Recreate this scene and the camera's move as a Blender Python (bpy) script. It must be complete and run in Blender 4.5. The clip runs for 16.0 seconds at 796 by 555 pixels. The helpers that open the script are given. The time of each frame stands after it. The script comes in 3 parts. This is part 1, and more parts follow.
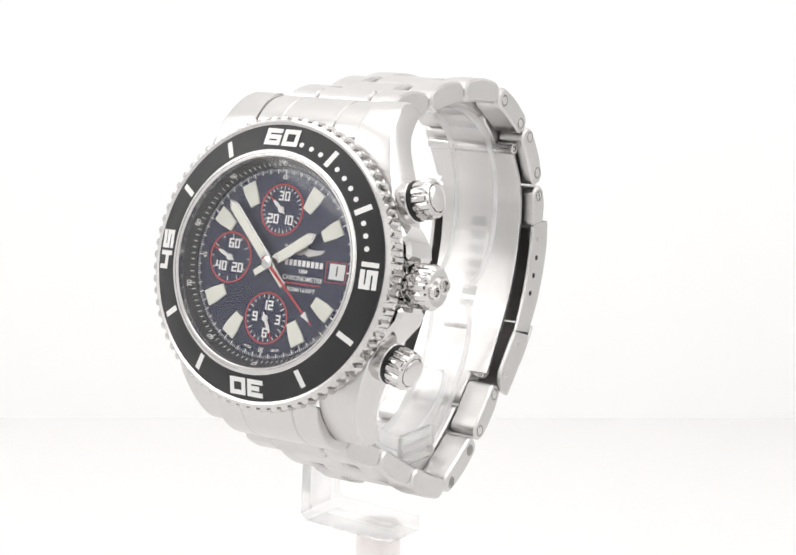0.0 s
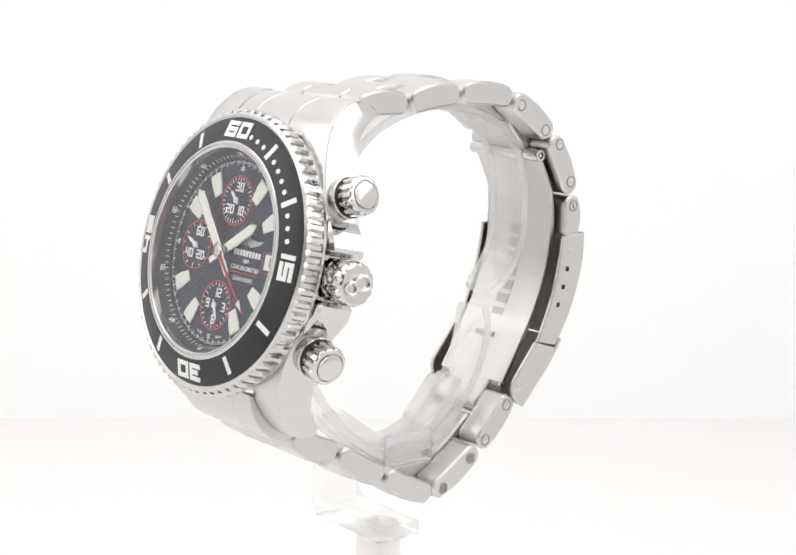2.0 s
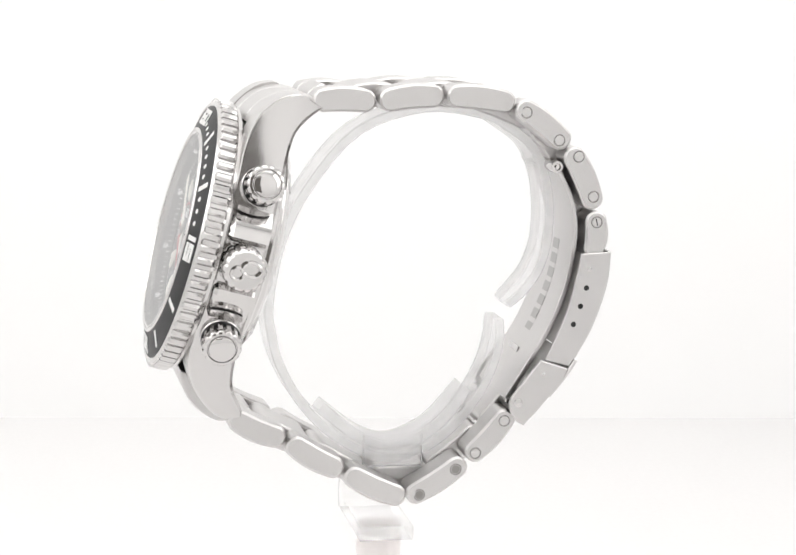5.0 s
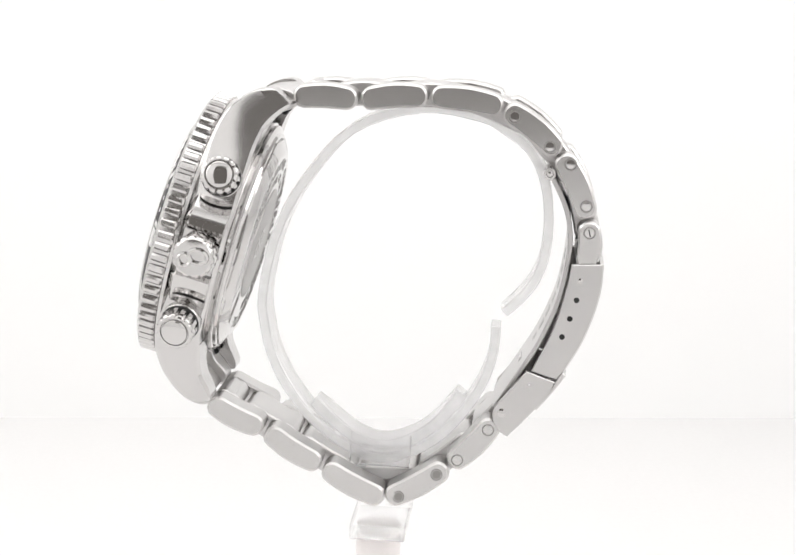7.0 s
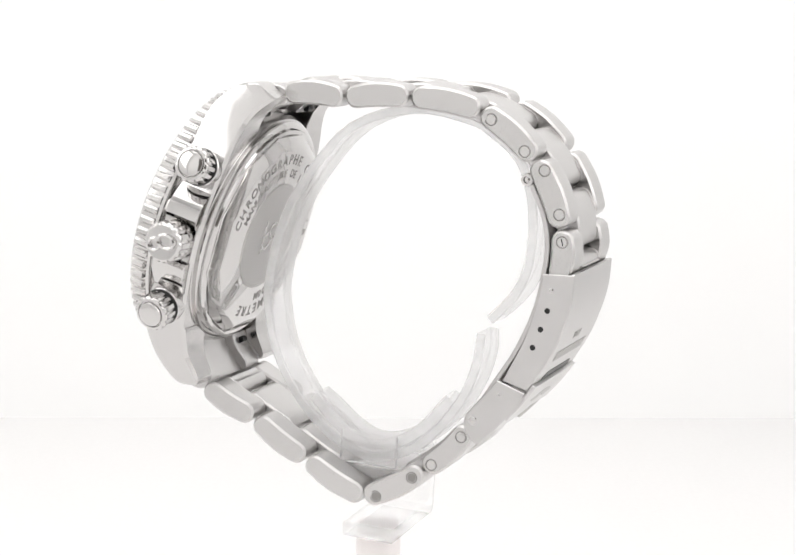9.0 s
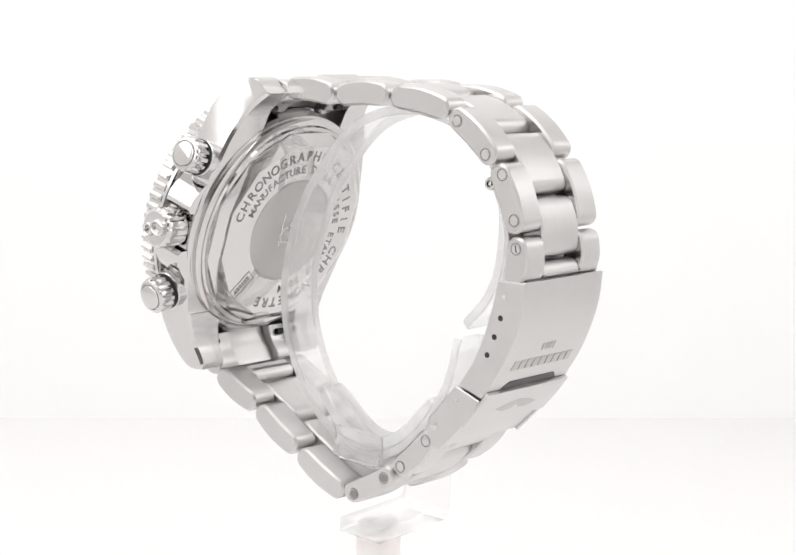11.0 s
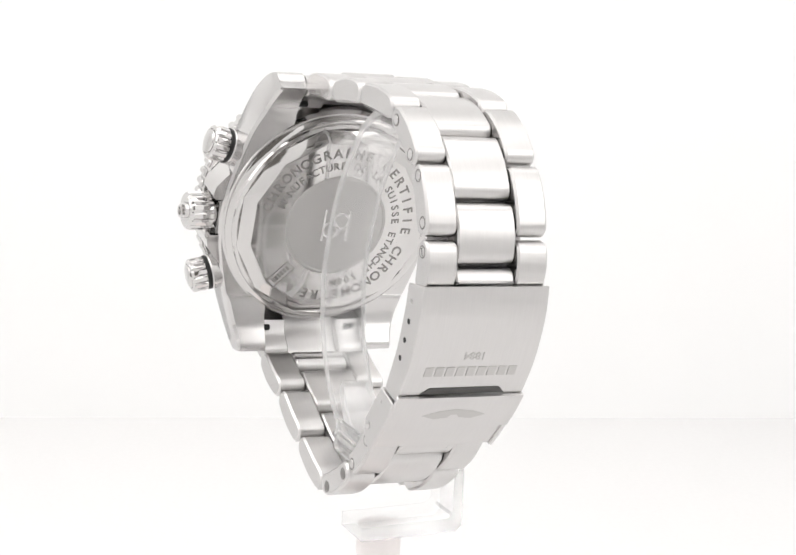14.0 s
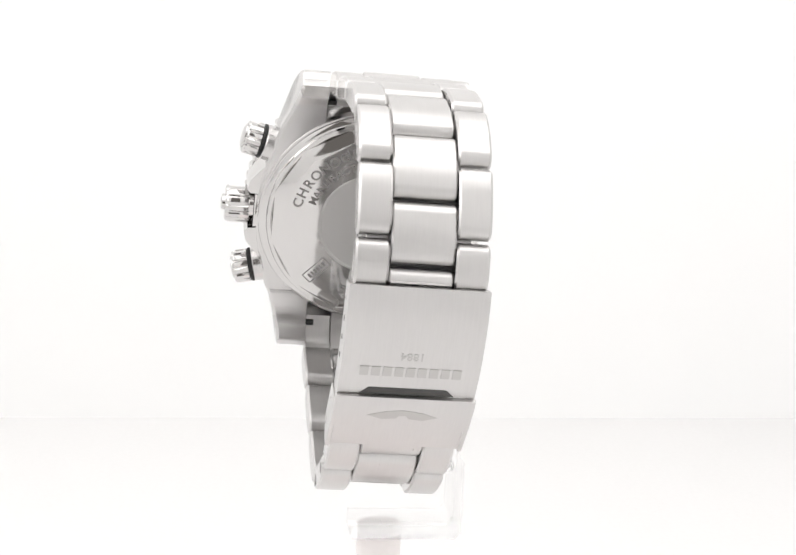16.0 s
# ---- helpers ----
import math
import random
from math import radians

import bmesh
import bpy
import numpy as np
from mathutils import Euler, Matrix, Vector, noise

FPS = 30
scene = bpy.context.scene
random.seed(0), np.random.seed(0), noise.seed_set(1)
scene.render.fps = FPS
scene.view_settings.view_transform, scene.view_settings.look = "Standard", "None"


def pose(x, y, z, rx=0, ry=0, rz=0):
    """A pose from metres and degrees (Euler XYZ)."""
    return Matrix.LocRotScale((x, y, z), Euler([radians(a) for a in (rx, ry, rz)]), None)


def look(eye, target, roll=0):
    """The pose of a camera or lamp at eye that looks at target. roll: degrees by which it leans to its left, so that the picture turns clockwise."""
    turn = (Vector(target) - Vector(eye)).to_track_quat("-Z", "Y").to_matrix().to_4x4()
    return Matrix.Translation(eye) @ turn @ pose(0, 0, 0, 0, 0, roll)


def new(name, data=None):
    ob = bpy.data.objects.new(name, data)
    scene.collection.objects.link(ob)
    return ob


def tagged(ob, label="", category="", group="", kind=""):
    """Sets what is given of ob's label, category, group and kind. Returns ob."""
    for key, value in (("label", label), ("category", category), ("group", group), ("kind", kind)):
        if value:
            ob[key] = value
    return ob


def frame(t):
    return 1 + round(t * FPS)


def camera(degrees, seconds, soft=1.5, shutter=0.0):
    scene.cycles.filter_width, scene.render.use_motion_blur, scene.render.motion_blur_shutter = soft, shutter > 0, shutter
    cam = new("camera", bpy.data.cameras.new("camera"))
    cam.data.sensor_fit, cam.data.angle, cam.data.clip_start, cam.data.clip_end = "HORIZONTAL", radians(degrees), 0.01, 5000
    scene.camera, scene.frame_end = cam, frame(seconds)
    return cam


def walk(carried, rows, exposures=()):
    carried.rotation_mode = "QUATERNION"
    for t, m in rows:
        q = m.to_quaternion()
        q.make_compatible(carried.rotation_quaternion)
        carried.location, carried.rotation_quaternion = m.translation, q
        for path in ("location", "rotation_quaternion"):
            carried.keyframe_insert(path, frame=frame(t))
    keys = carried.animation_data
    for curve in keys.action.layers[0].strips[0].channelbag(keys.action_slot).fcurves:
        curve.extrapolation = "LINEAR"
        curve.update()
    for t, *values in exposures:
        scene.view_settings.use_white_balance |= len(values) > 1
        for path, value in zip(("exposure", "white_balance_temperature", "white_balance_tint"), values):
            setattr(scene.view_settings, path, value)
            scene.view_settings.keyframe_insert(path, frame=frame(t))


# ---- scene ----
# ---- camera: stands still; the watch and its stand turn before it ----
EYE_Z = 0.17
cam = camera(24.611, 16.0, soft=1.6)
VIEW = look((0, -0.29771, EYE_Z), (0.00123, -0.00454, EYE_Z - 0.06364), 2.679)
walk(cam, [(0.0, VIEW), (16.0, VIEW)])

# ---- light: a white photo box with a lit ceiling, lit sides and a dim room in front ----
world = bpy.data.worlds.new("room_light")
world.use_nodes = True
world.node_tree.nodes["Background"].inputs[0].default_value = (1.0, 0.93, 0.87, 1)
world.node_tree.nodes["Background"].inputs[1].default_value = 0.14
scene.world = world
scene.view_settings.exposure = 0.50


def area_lamp(name, m, w, h, power, colour=(1, 0.985, 0.97)):
    data = bpy.data.lights.new(name, "AREA")
    data.shape, data.size, data.size_y, data.energy, data.color = "RECTANGLE", w, h, power, colour
    ob = new(name, data)
    ob.matrix_world = m
    return ob


area_lamp("ceiling_panel_light", look((0, -0.02, 0.535), (0, -0.02, 0)), 0.56, 0.44, 0.66)
area_lamp("side_panel_light", look((-0.375, -0.08, 0.26), (0, -0.06, 0.16)), 0.42, 0.44, 0.68)
area_lamp("side_panel_light", look((0.375, -0.08, 0.26), (0, -0.06, 0.16)), 0.42, 0.44, 0.68)


# ---- materials ----
def material(name, colour, rough=0.5, metal=0.0, grain=0.0, grain_scale=(200, 200, 200), bump=0.0, stains=0.0, coat=0.0):
    """A principled surface with fine grain (stretched noise) and larger, fainter stains."""
    m = bpy.data.materials.new(name)
    m.use_nodes = True
    nt = m.node_tree
    b = nt.nodes["Principled BSDF"]
    b.inputs["Metallic"].default_value = metal
    b.inputs["Roughness"].default_value = rough
    b.inputs["Base Color"].default_value = (*colour, 1)
    b.inputs["Coat Weight"].default_value = coat
    b.inputs["Coat Roughness"].default_value = 0.03
    if grain or bump or stains:
        co = nt.nodes.new("ShaderNodeTexCoord")
        mp = nt.nodes.new("ShaderNodeMapping")
        mp.inputs["Scale"].default_value = grain_scale
        fine = nt.nodes.new("ShaderNodeTexNoise")
        fine.inputs["Scale"].default_value = 1.0
        fine.inputs["Detail"].default_value = 4
        wide = nt.nodes.new("ShaderNodeTexNoise")
        wide.inputs["Scale"].default_value = 120
        wide.inputs["Detail"].default_value = 3
        nt.links.new(co.outputs["Object"], mp.inputs["Vector"])
        nt.links.new(mp.outputs["Vector"], fine.inputs["Vector"])
        nt.links.new(co.outputs["Object"], wide.inputs["Vector"])
        r1 = nt.nodes.new("ShaderNodeMapRange")
        r1.inputs["To Min"].default_value = max(0.02, rough - grain)
        r1.inputs["To Max"].default_value = rough + grain
        nt.links.new(fine.outputs["Fac"], r1.inputs["Value"])
        add = nt.nodes.new("ShaderNodeMath")
        add.operation = "MULTIPLY_ADD"
        nt.links.new(wide.outputs["Fac"], add.inputs[0])
        add.inputs[1].default_value = stains
        nt.links.new(r1.outputs["Result"], add.inputs[2])
        nt.links.new(add.outputs[0], b.inputs["Roughness"])
        hsv = nt.nodes.new("ShaderNodeHueSaturation")
        hsv.inputs["Color"].default_value = (*colour, 1)
        r2 = nt.nodes.new("ShaderNodeMapRange")
        r2.inputs["To Min"].default_value = 1 - 0.5 * grain - 0.3 * stains
        r2.inputs["To Max"].default_value = 1 + 0.5 * grain + 0.3 * stains
        nt.links.new(fine.outputs["Fac"], r2.inputs["Value"])
        nt.links.new(r2.outputs["Result"], hsv.inputs["Value"])
        nt.links.new(hsv.outputs["Color"], b.inputs["Base Color"])
        if bump:
            bp = nt.nodes.new("ShaderNodeBump")
            bp.inputs["Strength"].default_value = bump
            bp.inputs["Distance"].default_value = 0.00003
            nt.links.new(fine.outputs["Fac"], bp.inputs["Height"])
            nt.links.new(bp.outputs["Normal"], b.inputs["Normal"])
    return m


STEEL = (0.62, 0.608, 0.602)
BRUSHED = material("brushed_steel", STEEL, 0.29, 1.0, 0.07, (6000, 250, 250), 0.25, 0.06)
BRUSHED_LONG = material("lengthwise_brushed_steel", STEEL, 0.29, 1.0, 0.07, (6000, 300, 300), 0.25, 0.06)
SIDE_STEEL = material("side_brushed_steel", STEEL, 0.17, 1.0, 0.03, (900, 9000, 9000), 0.0, 0.05)
POLISHED = material("polished_steel", (0.64, 0.628, 0.62), 0.06, 1.0, 0.02, (900, 900, 900), 0.0, 0.02)
SATIN = material("satin_steel", (0.64, 0.628, 0.62), 0.16, 1.0, 0.04, (3000, 3000, 3000), 0.05, 0.04)
ENGRAVED = material("etched_steel", (0.30, 0.29, 0.28), 0.5, 1.0, 0.05, (3000, 3000, 3000), 0.2)
SHADE_STEEL = material("shadowed_steel", (0.10, 0.098, 0.095), 0.4, 1.0, 0.05, (3000, 3000, 3000), 0.1)
MATT_STEEL = material("frosted_steel", (0.52, 0.51, 0.5), 0.42, 1.0, 0.02, (14000, 14000, 14000), 0.04, 0.03)
STAMP_SHADE = material("shaded_stamp_steel", (0.45, 0.445, 0.44), 0.35, 1.0, 0.03, (9000, 9000, 9000), 0.06, 0.03)
INSERT = material("black_bezel_insert", (0.018, 0.018, 0.019), 0.42, 0.0, 0.05, (5000, 5000, 5000), 0.1, 0.1)
DIAL = material("midnight_blue_dial", (0.008, 0.012, 0.048), 0.25, 0.3, 0.0, (12000, 12000, 12000), 0.0, 0.03)
FLANGE = material("black_flange", (0.012, 0.012, 0.016), 0.4, 0.0, 0.03, (2000, 2000, 2000))
LUME = material("cream_lume", (0.86, 0.86, 0.77), 0.6, 0.0, 0.05, (6000, 6000, 6000), 0.2)
WHITE = material("white_print", (0.86, 0.86, 0.85), 0.5, 0.0, 0.02, (4000, 4000, 4000))
RED = material("red_print", (0.50, 0.012, 0.02), 0.45, 0.0, 0.03, (4000, 4000, 4000))
RUBBER = material("black_rubber", (0.012, 0.012, 0.012), 0.55, 0.0, 0.05, (4000, 4000, 4000))
FROST = material("pale_frosted_plastic", (0.94, 0.89, 0.88), 0.45, 0.0, 0.04, (900, 900, 900), 0.05, 0.05)
FLOOR_WHITE = material("white_floor_sheet", (0.86, 0.855, 0.855), 0.6, 0.0, 0.03, (700, 700, 700), 0.1, 0.03)
BOX_WHITE = material("white_box_board", (0.9, 0.9, 0.9), 0.75, 0.0, 0.03, (900, 900, 900), 0.1, 0.02)


def clear_pane(name, gloss, rough=0.02):
    """A thin clear pane: light passes straight, with a faint gloss by angle."""
    m = bpy.data.materials.new(name)
    m.use_nodes = True
    nt = m.node_tree
    nt.nodes.remove(nt.nodes["Principled BSDF"])
    out = nt.nodes["Material Output"]
    tr, gl, mix, fr = (nt.nodes.new(k) for k in ("ShaderNodeBsdfTransparent", "ShaderNodeBsdfGlossy", "ShaderNodeMixShader", "ShaderNodeLayerWeight"))
    gl.inputs["Roughness"].default_value = rough
    fr.inputs["Blend"].default_value = 0.5
    up, sc = nt.nodes.new("ShaderNodeMath"), nt.nodes.new("ShaderNodeMath")
    up.operation, sc.operation = "POWER", "MULTIPLY_ADD"
    up.inputs[1].default_value, sc.inputs[1].default_value, sc.inputs[2].default_value = 3.0, 0.8, gloss
    nt.links.new(fr.outputs["Facing"], up.inputs[0])
    nt.links.new(up.outputs[0], sc.inputs[0])
    nt.links.new(sc.outputs[0], mix.inputs[0])
    nt.links.new(tr.outputs[0], mix.inputs[1])
    nt.links.new(gl.outputs[0], mix.inputs[2])
    nt.links.new(mix.outputs[0], out.inputs[0])
    return m


CRYSTAL = clear_pane("sapphire_crystal", 0.08)


def acrylic(name, haze, bent=0.25):
    """Clear acrylic: mostly seen straight through, a little bent light at its rims, and a milky scatter of scuffs and sawn faces."""
    m = bpy.data.materials.new(name)
    m.use_nodes = True
    nt = m.node_tree
    nt.nodes.remove(nt.nodes["Principled BSDF"])
    clear, glass, through_it, tl, df, scatter, mix = (nt.nodes.new("ShaderNode" + k) for k in ("BsdfTransparent", "BsdfGlass", "MixShader", "BsdfTranslucent", "BsdfDiffuse", "MixShader", "MixShader"))
    glass.inputs["IOR"].default_value, glass.inputs["Roughness"].default_value = 1.22, 0.0
    through_it.inputs[0].default_value = bent
    nt.links.new(clear.outputs[0], through_it.inputs[1])
    nt.links.new(glass.outputs[0], through_it.inputs[2])
    for k, one in enumerate((tl, df)):
        one.inputs["Color"].default_value = (0.98, 0.975, 0.975, 1)
        nt.links.new(one.outputs[0], scatter.inputs[k + 1])
    scuff, fac, co = nt.nodes.new("ShaderNodeTexNoise"), nt.nodes.new("ShaderNodeMapRange"), nt.nodes.new("ShaderNodeTexCoord")
    scuff.inputs["Scale"].default_value, scuff.inputs["Detail"].default_value = 350, 4
    fac.inputs["To Min"].default_value, fac.inputs["To Max"].default_value = haze * 0.8, haze * 1.2
    nt.links.new(co.outputs["Object"], scuff.inputs["Vector"])
    nt.links.new(scuff.outputs["Fac"], fac.inputs["Value"])
    nt.links.new(fac.outputs["Result"], mix.inputs[0])
    nt.links.new(through_it.outputs[0], mix.inputs[1])
    nt.links.new(scatter.outputs[0], mix.inputs[2])
    sheen, top = nt.nodes.new("ShaderNodeBsdfGlossy"), nt.nodes.new("ShaderNodeMixShader")
    sheen.inputs["Roughness"].default_value, top.inputs[0].default_value = 0.05, 0.06
    nt.links.new(mix.outputs[0], top.inputs[1])
    nt.links.new(sheen.outputs[0], top.inputs[2])
    nt.links.new(top.outputs[0], nt.nodes["Material Output"].inputs[0])
    return m


ACRYLIC = acrylic("clear_acrylic", 0.03)
ACRYLIC_EDGE = acrylic("acrylic_cut_edge", 0.45)
ACRYLIC_BLOCK = acrylic("solid_acrylic_block", 0.04, 0.65)

# white back panel; a faint glow is added to keep it bright
GLOW_WHITE = bpy.data.materials.new("white_panel_added_glow")
GLOW_WHITE.use_nodes = True
_b = GLOW_WHITE.node_tree.nodes["Principled BSDF"]
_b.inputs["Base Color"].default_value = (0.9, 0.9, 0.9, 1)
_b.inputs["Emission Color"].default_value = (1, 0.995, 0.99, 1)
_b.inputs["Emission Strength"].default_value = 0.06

# ---- mesh helpers (millimetres in, metres out) ----
MM = 0.001


def part(name, bm, mat, parent, label="", m=None, smooth=True):
    """Links a bmesh as one mesh object under a thing or a part."""
    bmesh.ops.recalc_face_normals(bm, faces=bm.faces)
    bmesh.ops.scale(bm, vec=(MM, MM, MM), verts=bm.verts)
    me = bpy.data.meshes.new(name)
    bm.to_mesh(me)
    bm.free()
    for one in mat if isinstance(mat, tuple) else (mat,):
        me.materials.append(one)
    if smooth:
        me.shade_smooth()
        me.set_sharp_from_angle(angle=radians(32))
    ob = new(name, me)
    ob.parent = parent
    if m is not None:
        ob.matrix_basis = m
    return tagged(ob, label=label) if label else ob


def lathe(profile, seg=96, m=None, close=False):
    """Turns (r, z) points about the z axis."""
    bm = bmesh.new()
    rings = []
    for r, z in profile:
        if r < 1e-6:
            rings.append([bm.verts.new((0, 0, z))])
        else:
            rings.append([bm.verts.new((r * math.cos(2 * math.pi * k / seg), r * math.sin(2 * math.pi * k / seg), z)) for k in range(seg)])
    pairs = list(zip(rings, rings[1:])) + ([(rings[-1], rings[0])] if close else [])
    for a, b in pairs:
        for k in range(seg):
            n = (k + 1) % seg
            if len(a) == 1 and len(b) == 1:
                continue
            if len(a) == 1:
                bm.faces.new((a[0], b[k], b[n]))
            elif len(b) == 1:
                bm.faces.new((a[k], b[0], a[n]))
            else:
                bm.faces.new((a[k], b[k], b[n], a[n]))
    if m is not None:
        bmesh.ops.transform(bm, matrix=m, verts=bm.verts)
    return bm


def inset_loop(pts, d):
    """A closed 2D loop drawn in by d."""
    n = len(pts)
    area = sum(pts[i][0] * pts[(i + 1) % n][1] - pts[(i + 1) % n][0] * pts[i][1] for i in range(n))
    s = 1 if area > 0 else -1
    out = []
    for i in range(n):
        a, b, c = Vector(pts[i - 1]), Vector(pts[i]), Vector(pts[(i + 1) % n])
        u, v = (b - a).normalized(), (c - b).normalized()
        n1, n2 = Vector((-u.y, u.x)) * s, Vector((-v.y, v.x)) * s
        h = n1 + n2
        k = h.length_squared
        out.append(b + (h * (2 / k) * d if k > 0.3 else n1 * d))
    return [(p.x, p.y) for p in out]


def prism(profile, x0, x1, bevel=0.3, place=None, bm=None):
    """A (y, z) profile drawn out from x0 to x1, with chamfered ends. place(x, y, z) may bend it."""
    bm = bm or bmesh.new()
    inner = inset_loop(profile, bevel)
    loops = []
    for x, loop in ((x0, inner), (x0 + bevel, profile), (x1 - bevel, profile), (x1, inner)):
        loops.append([bm.verts.new(place(x, y, z) if place else (x, y, z)) for y, z in loop])
    n = len(profile)
    for a, b in zip(loops, loops[1:]):
        for i in range(n):
            j = (i + 1) % n
            bm.faces.new((a[i], a[j], b[j], b[i]))
    bm.faces.new(loops[0][::-1])
    bm.faces.new(loops[-1])
    return bm


def plate(outline, z0, z1, bevel=0.0, m=None, bm=None):
    """An (x, y) outline raised from z0 to z1."""
    bm = bm or bmesh.new()
    rows = [(z0, outline)] + ([(z1 - bevel, outline), (z1, inset_loop(outline, bevel))] if bevel else [(z1, outline)])
    loops = [[bm.verts.new((m @ Vector((x, y, z))) if m is not None else (x, y, z)) for x, y in o] for z, o in rows]
    n = len(outline)
    for a, b in zip(loops, loops[1:]):
        for i in range(n):
            bm.faces.new((a[i], a[(i + 1) % n], b[(i + 1) % n], b[i]))
    bm.faces.new(loops[0][::-1])
    bm.faces.new(loops[-1])
    return bm


def circle(cx, cy, r, n=32):
    return [(cx + r * math.cos(2 * math.pi * k / n), cy + r * math.sin(2 * math.pi * k / n)) for k in range(n)]


def rounded(w, h, r, n=4):
    """A rounded rectangle about the origin."""
    out = []
    for cx, cy, a0 in ((w / 2 - r, h / 2 - r, 0), (-w / 2 + r, h / 2 - r, 90), (-w / 2 + r, -h / 2 + r, 180), (w / 2 - r, -h / 2 + r, 270)):
        for k in range(n + 1):
            a = radians(a0 + 90 * k / n)
            out.append((cx + r * math.cos(a), cy + r * math.sin(a)))
    return out


def spline(points, n=8):
    """A Catmull-Rom line through 2D points."""
    P = [Vector(p) for p in points]
    P = [P[0] * 2 - P[1]] + P + [P[-1] * 2 - P[-2]]
    out = []
    for a, b, c, d in zip(P, P[1:], P[2:], P[3:]):
        for k in range(n):
            t = k / n
            q = 0.5 * (2 * b + (c - a) * t + (2 * a - 5 * b + 4 * c - d) * t * t + (3 * b - a - 3 * c + d) * t ** 3)
            out.append((q.x, q.y))
    return out + [(P[-2].x, P[-2].y)]


def ribbon(line, t0, t1):
    """A closed band along a 2D line, from t0 to t1 off it (left is positive)."""
    n = len(line)
    nor = []
    for i in range(n):
        u = (Vector(line[min(i + 1, n - 1)]) - Vector(line[max(i - 1, 0)])).normalized()
        nor.append(Vector((-u.y, u.x)))
    a = [tuple(Vector(p) + q * t0) for p, q in zip(line, nor)]
    b = [tuple(Vector(p) + q * t1) for p, q in zip(line, nor)]
    return a + b[::-1]


# ---- the photo box ----
def box_wall(name, size, at, mat, label):
    bm = bmesh.new()
    bmesh.ops.create_cube(bm, size=1)
    bmesh.ops.scale(bm, vec=[s * 1000 for s in size], verts=bm.verts)
    ob = part(name, bm, mat, None, smooth=False)
    ob.location = at
    return tagged(ob, label, "wall" if "wall" in name else name, kind="structure")


box_wall("floor", (1.1, 1.3, 0.02), (0, -0.2, -0.01), FLOOR_WHITE, "plain white floor of the photo box")
back = box_wall("wall_north", (0.84, 0.02, 0.56), (0.003, 0.2808, 0.28), GLOW_WHITE, "white back panel of the photo box with an added glow")
back.rotation_euler.z = radians(8.76)
for name, x in (("wall_west", -0.39), ("wall_east", 0.39)):
    box_wall(name, (0.02, 0.93, 0.56), (x, -0.1, 0.28), BOX_WHITE, "white side wall of the photo box")
# unseen boards added behind the camera bounce light; their opening shows the dim room
box_wall("wall_south", (0.8, 0.02, 0.105), (0, -0.345, 0.0525), BOX_WHITE, "unseen white board added behind the camera to bounce light")
box_wall("wall_south_upper", (0.8, 0.02, 0.14), (0, -0.345, 0.49), BOX_WHITE, "unseen white board added behind the camera to bounce light")
for wide, x in ((0.27, -0.265), (0.345, 0.2275)):
    box_wall("wall_south_side", (wide, 0.02, 0.315), (x, -0.345, 0.2625), BOX_WHITE, "unseen white board added behind the camera to bounce light")
box_wall("ceiling", (0.8, 0.93, 0.02), (0, -0.1, 0.57), BOX_WHITE, "white ceiling of the photo box")

# ---- the wristwatch ----
BASE_Z = 0.072
watch = tagged(new("wristwatch"), "steel chronograph wristwatch with black bezel worn on an acrylic stand", "wristwatch")
# the dial's own space: x to 3 o'clock, y to 12 o'clock, z out of the dial
DIAL_SPACE = Matrix(((-0.22711, 0.24482, -0.94260, -0.035577), (-0.97293, -0.01456, 0.23063, 0.007368),
                     (0.04274, 0.96946, 0.24150, EYE_Z - 0.056465 - BASE_Z), (0, 0, 0, 1)))


def wpart(name, bm, mat, label="", parent=None, smooth=True):
    """A part of the watch, given in the dial's space."""
    return part(name, bm, mat, parent or watch, label, DIAL_SPACE if parent is None else None, smooth)


# bezel: toothed ring, black insert
bm = lathe([(20.85, -1.0), (21.3, -0.85), (21.75, -1.25), (21.8, -1.6), (21.7, -3.9), (21.9, -4.1), (21.8, -4.6), (19.5, -4.6), (19.5, -1.4)], 120, close=True)
for k in range(72):
    a = Matrix.Rotation(radians(5 * k + 2.5), 4, "Z")
    prism([(-0.6, -1.4), (-0.4, -1.12), (0.4, -1.12), (0.6, -1.4), (0.62, -3.7), (0.42, -3.95), (-0.42, -3.95), (-0.62, -3.7)], 21.4, 22.35, 0.32,
          lambda x, y, z: a @ Vector((x - (0.35 if z > -1.25 else 0), y, z)), bm)
bezel = wpart("bezel", bm, SATIN, "polished steel bezel ring with fine teeth")
SLOPE = [(20.85, -0.95), (20.7, -0.8), (16.95, 0.3)]
wpart("bezel_insert", lathe(SLOPE + [(16.95, -0.4), (20.85, -1.4)], 144, close=True), INSERT, "matt black bezel insert", bezel)
wpart("crystal_ring", lathe([(16.95, 0.1), (16.95, 0.43), (16.8, 0.56), (16.45, 0.6), (16.4, 0.48), (16.25, 0.48), (16.2, 0.6), (16.0, 0.6), (15.85, 0.45), (15.8, -0.7), (16.9, -0.7)], 144, close=True), SATIN, "polished ring round the crystal", bezel)

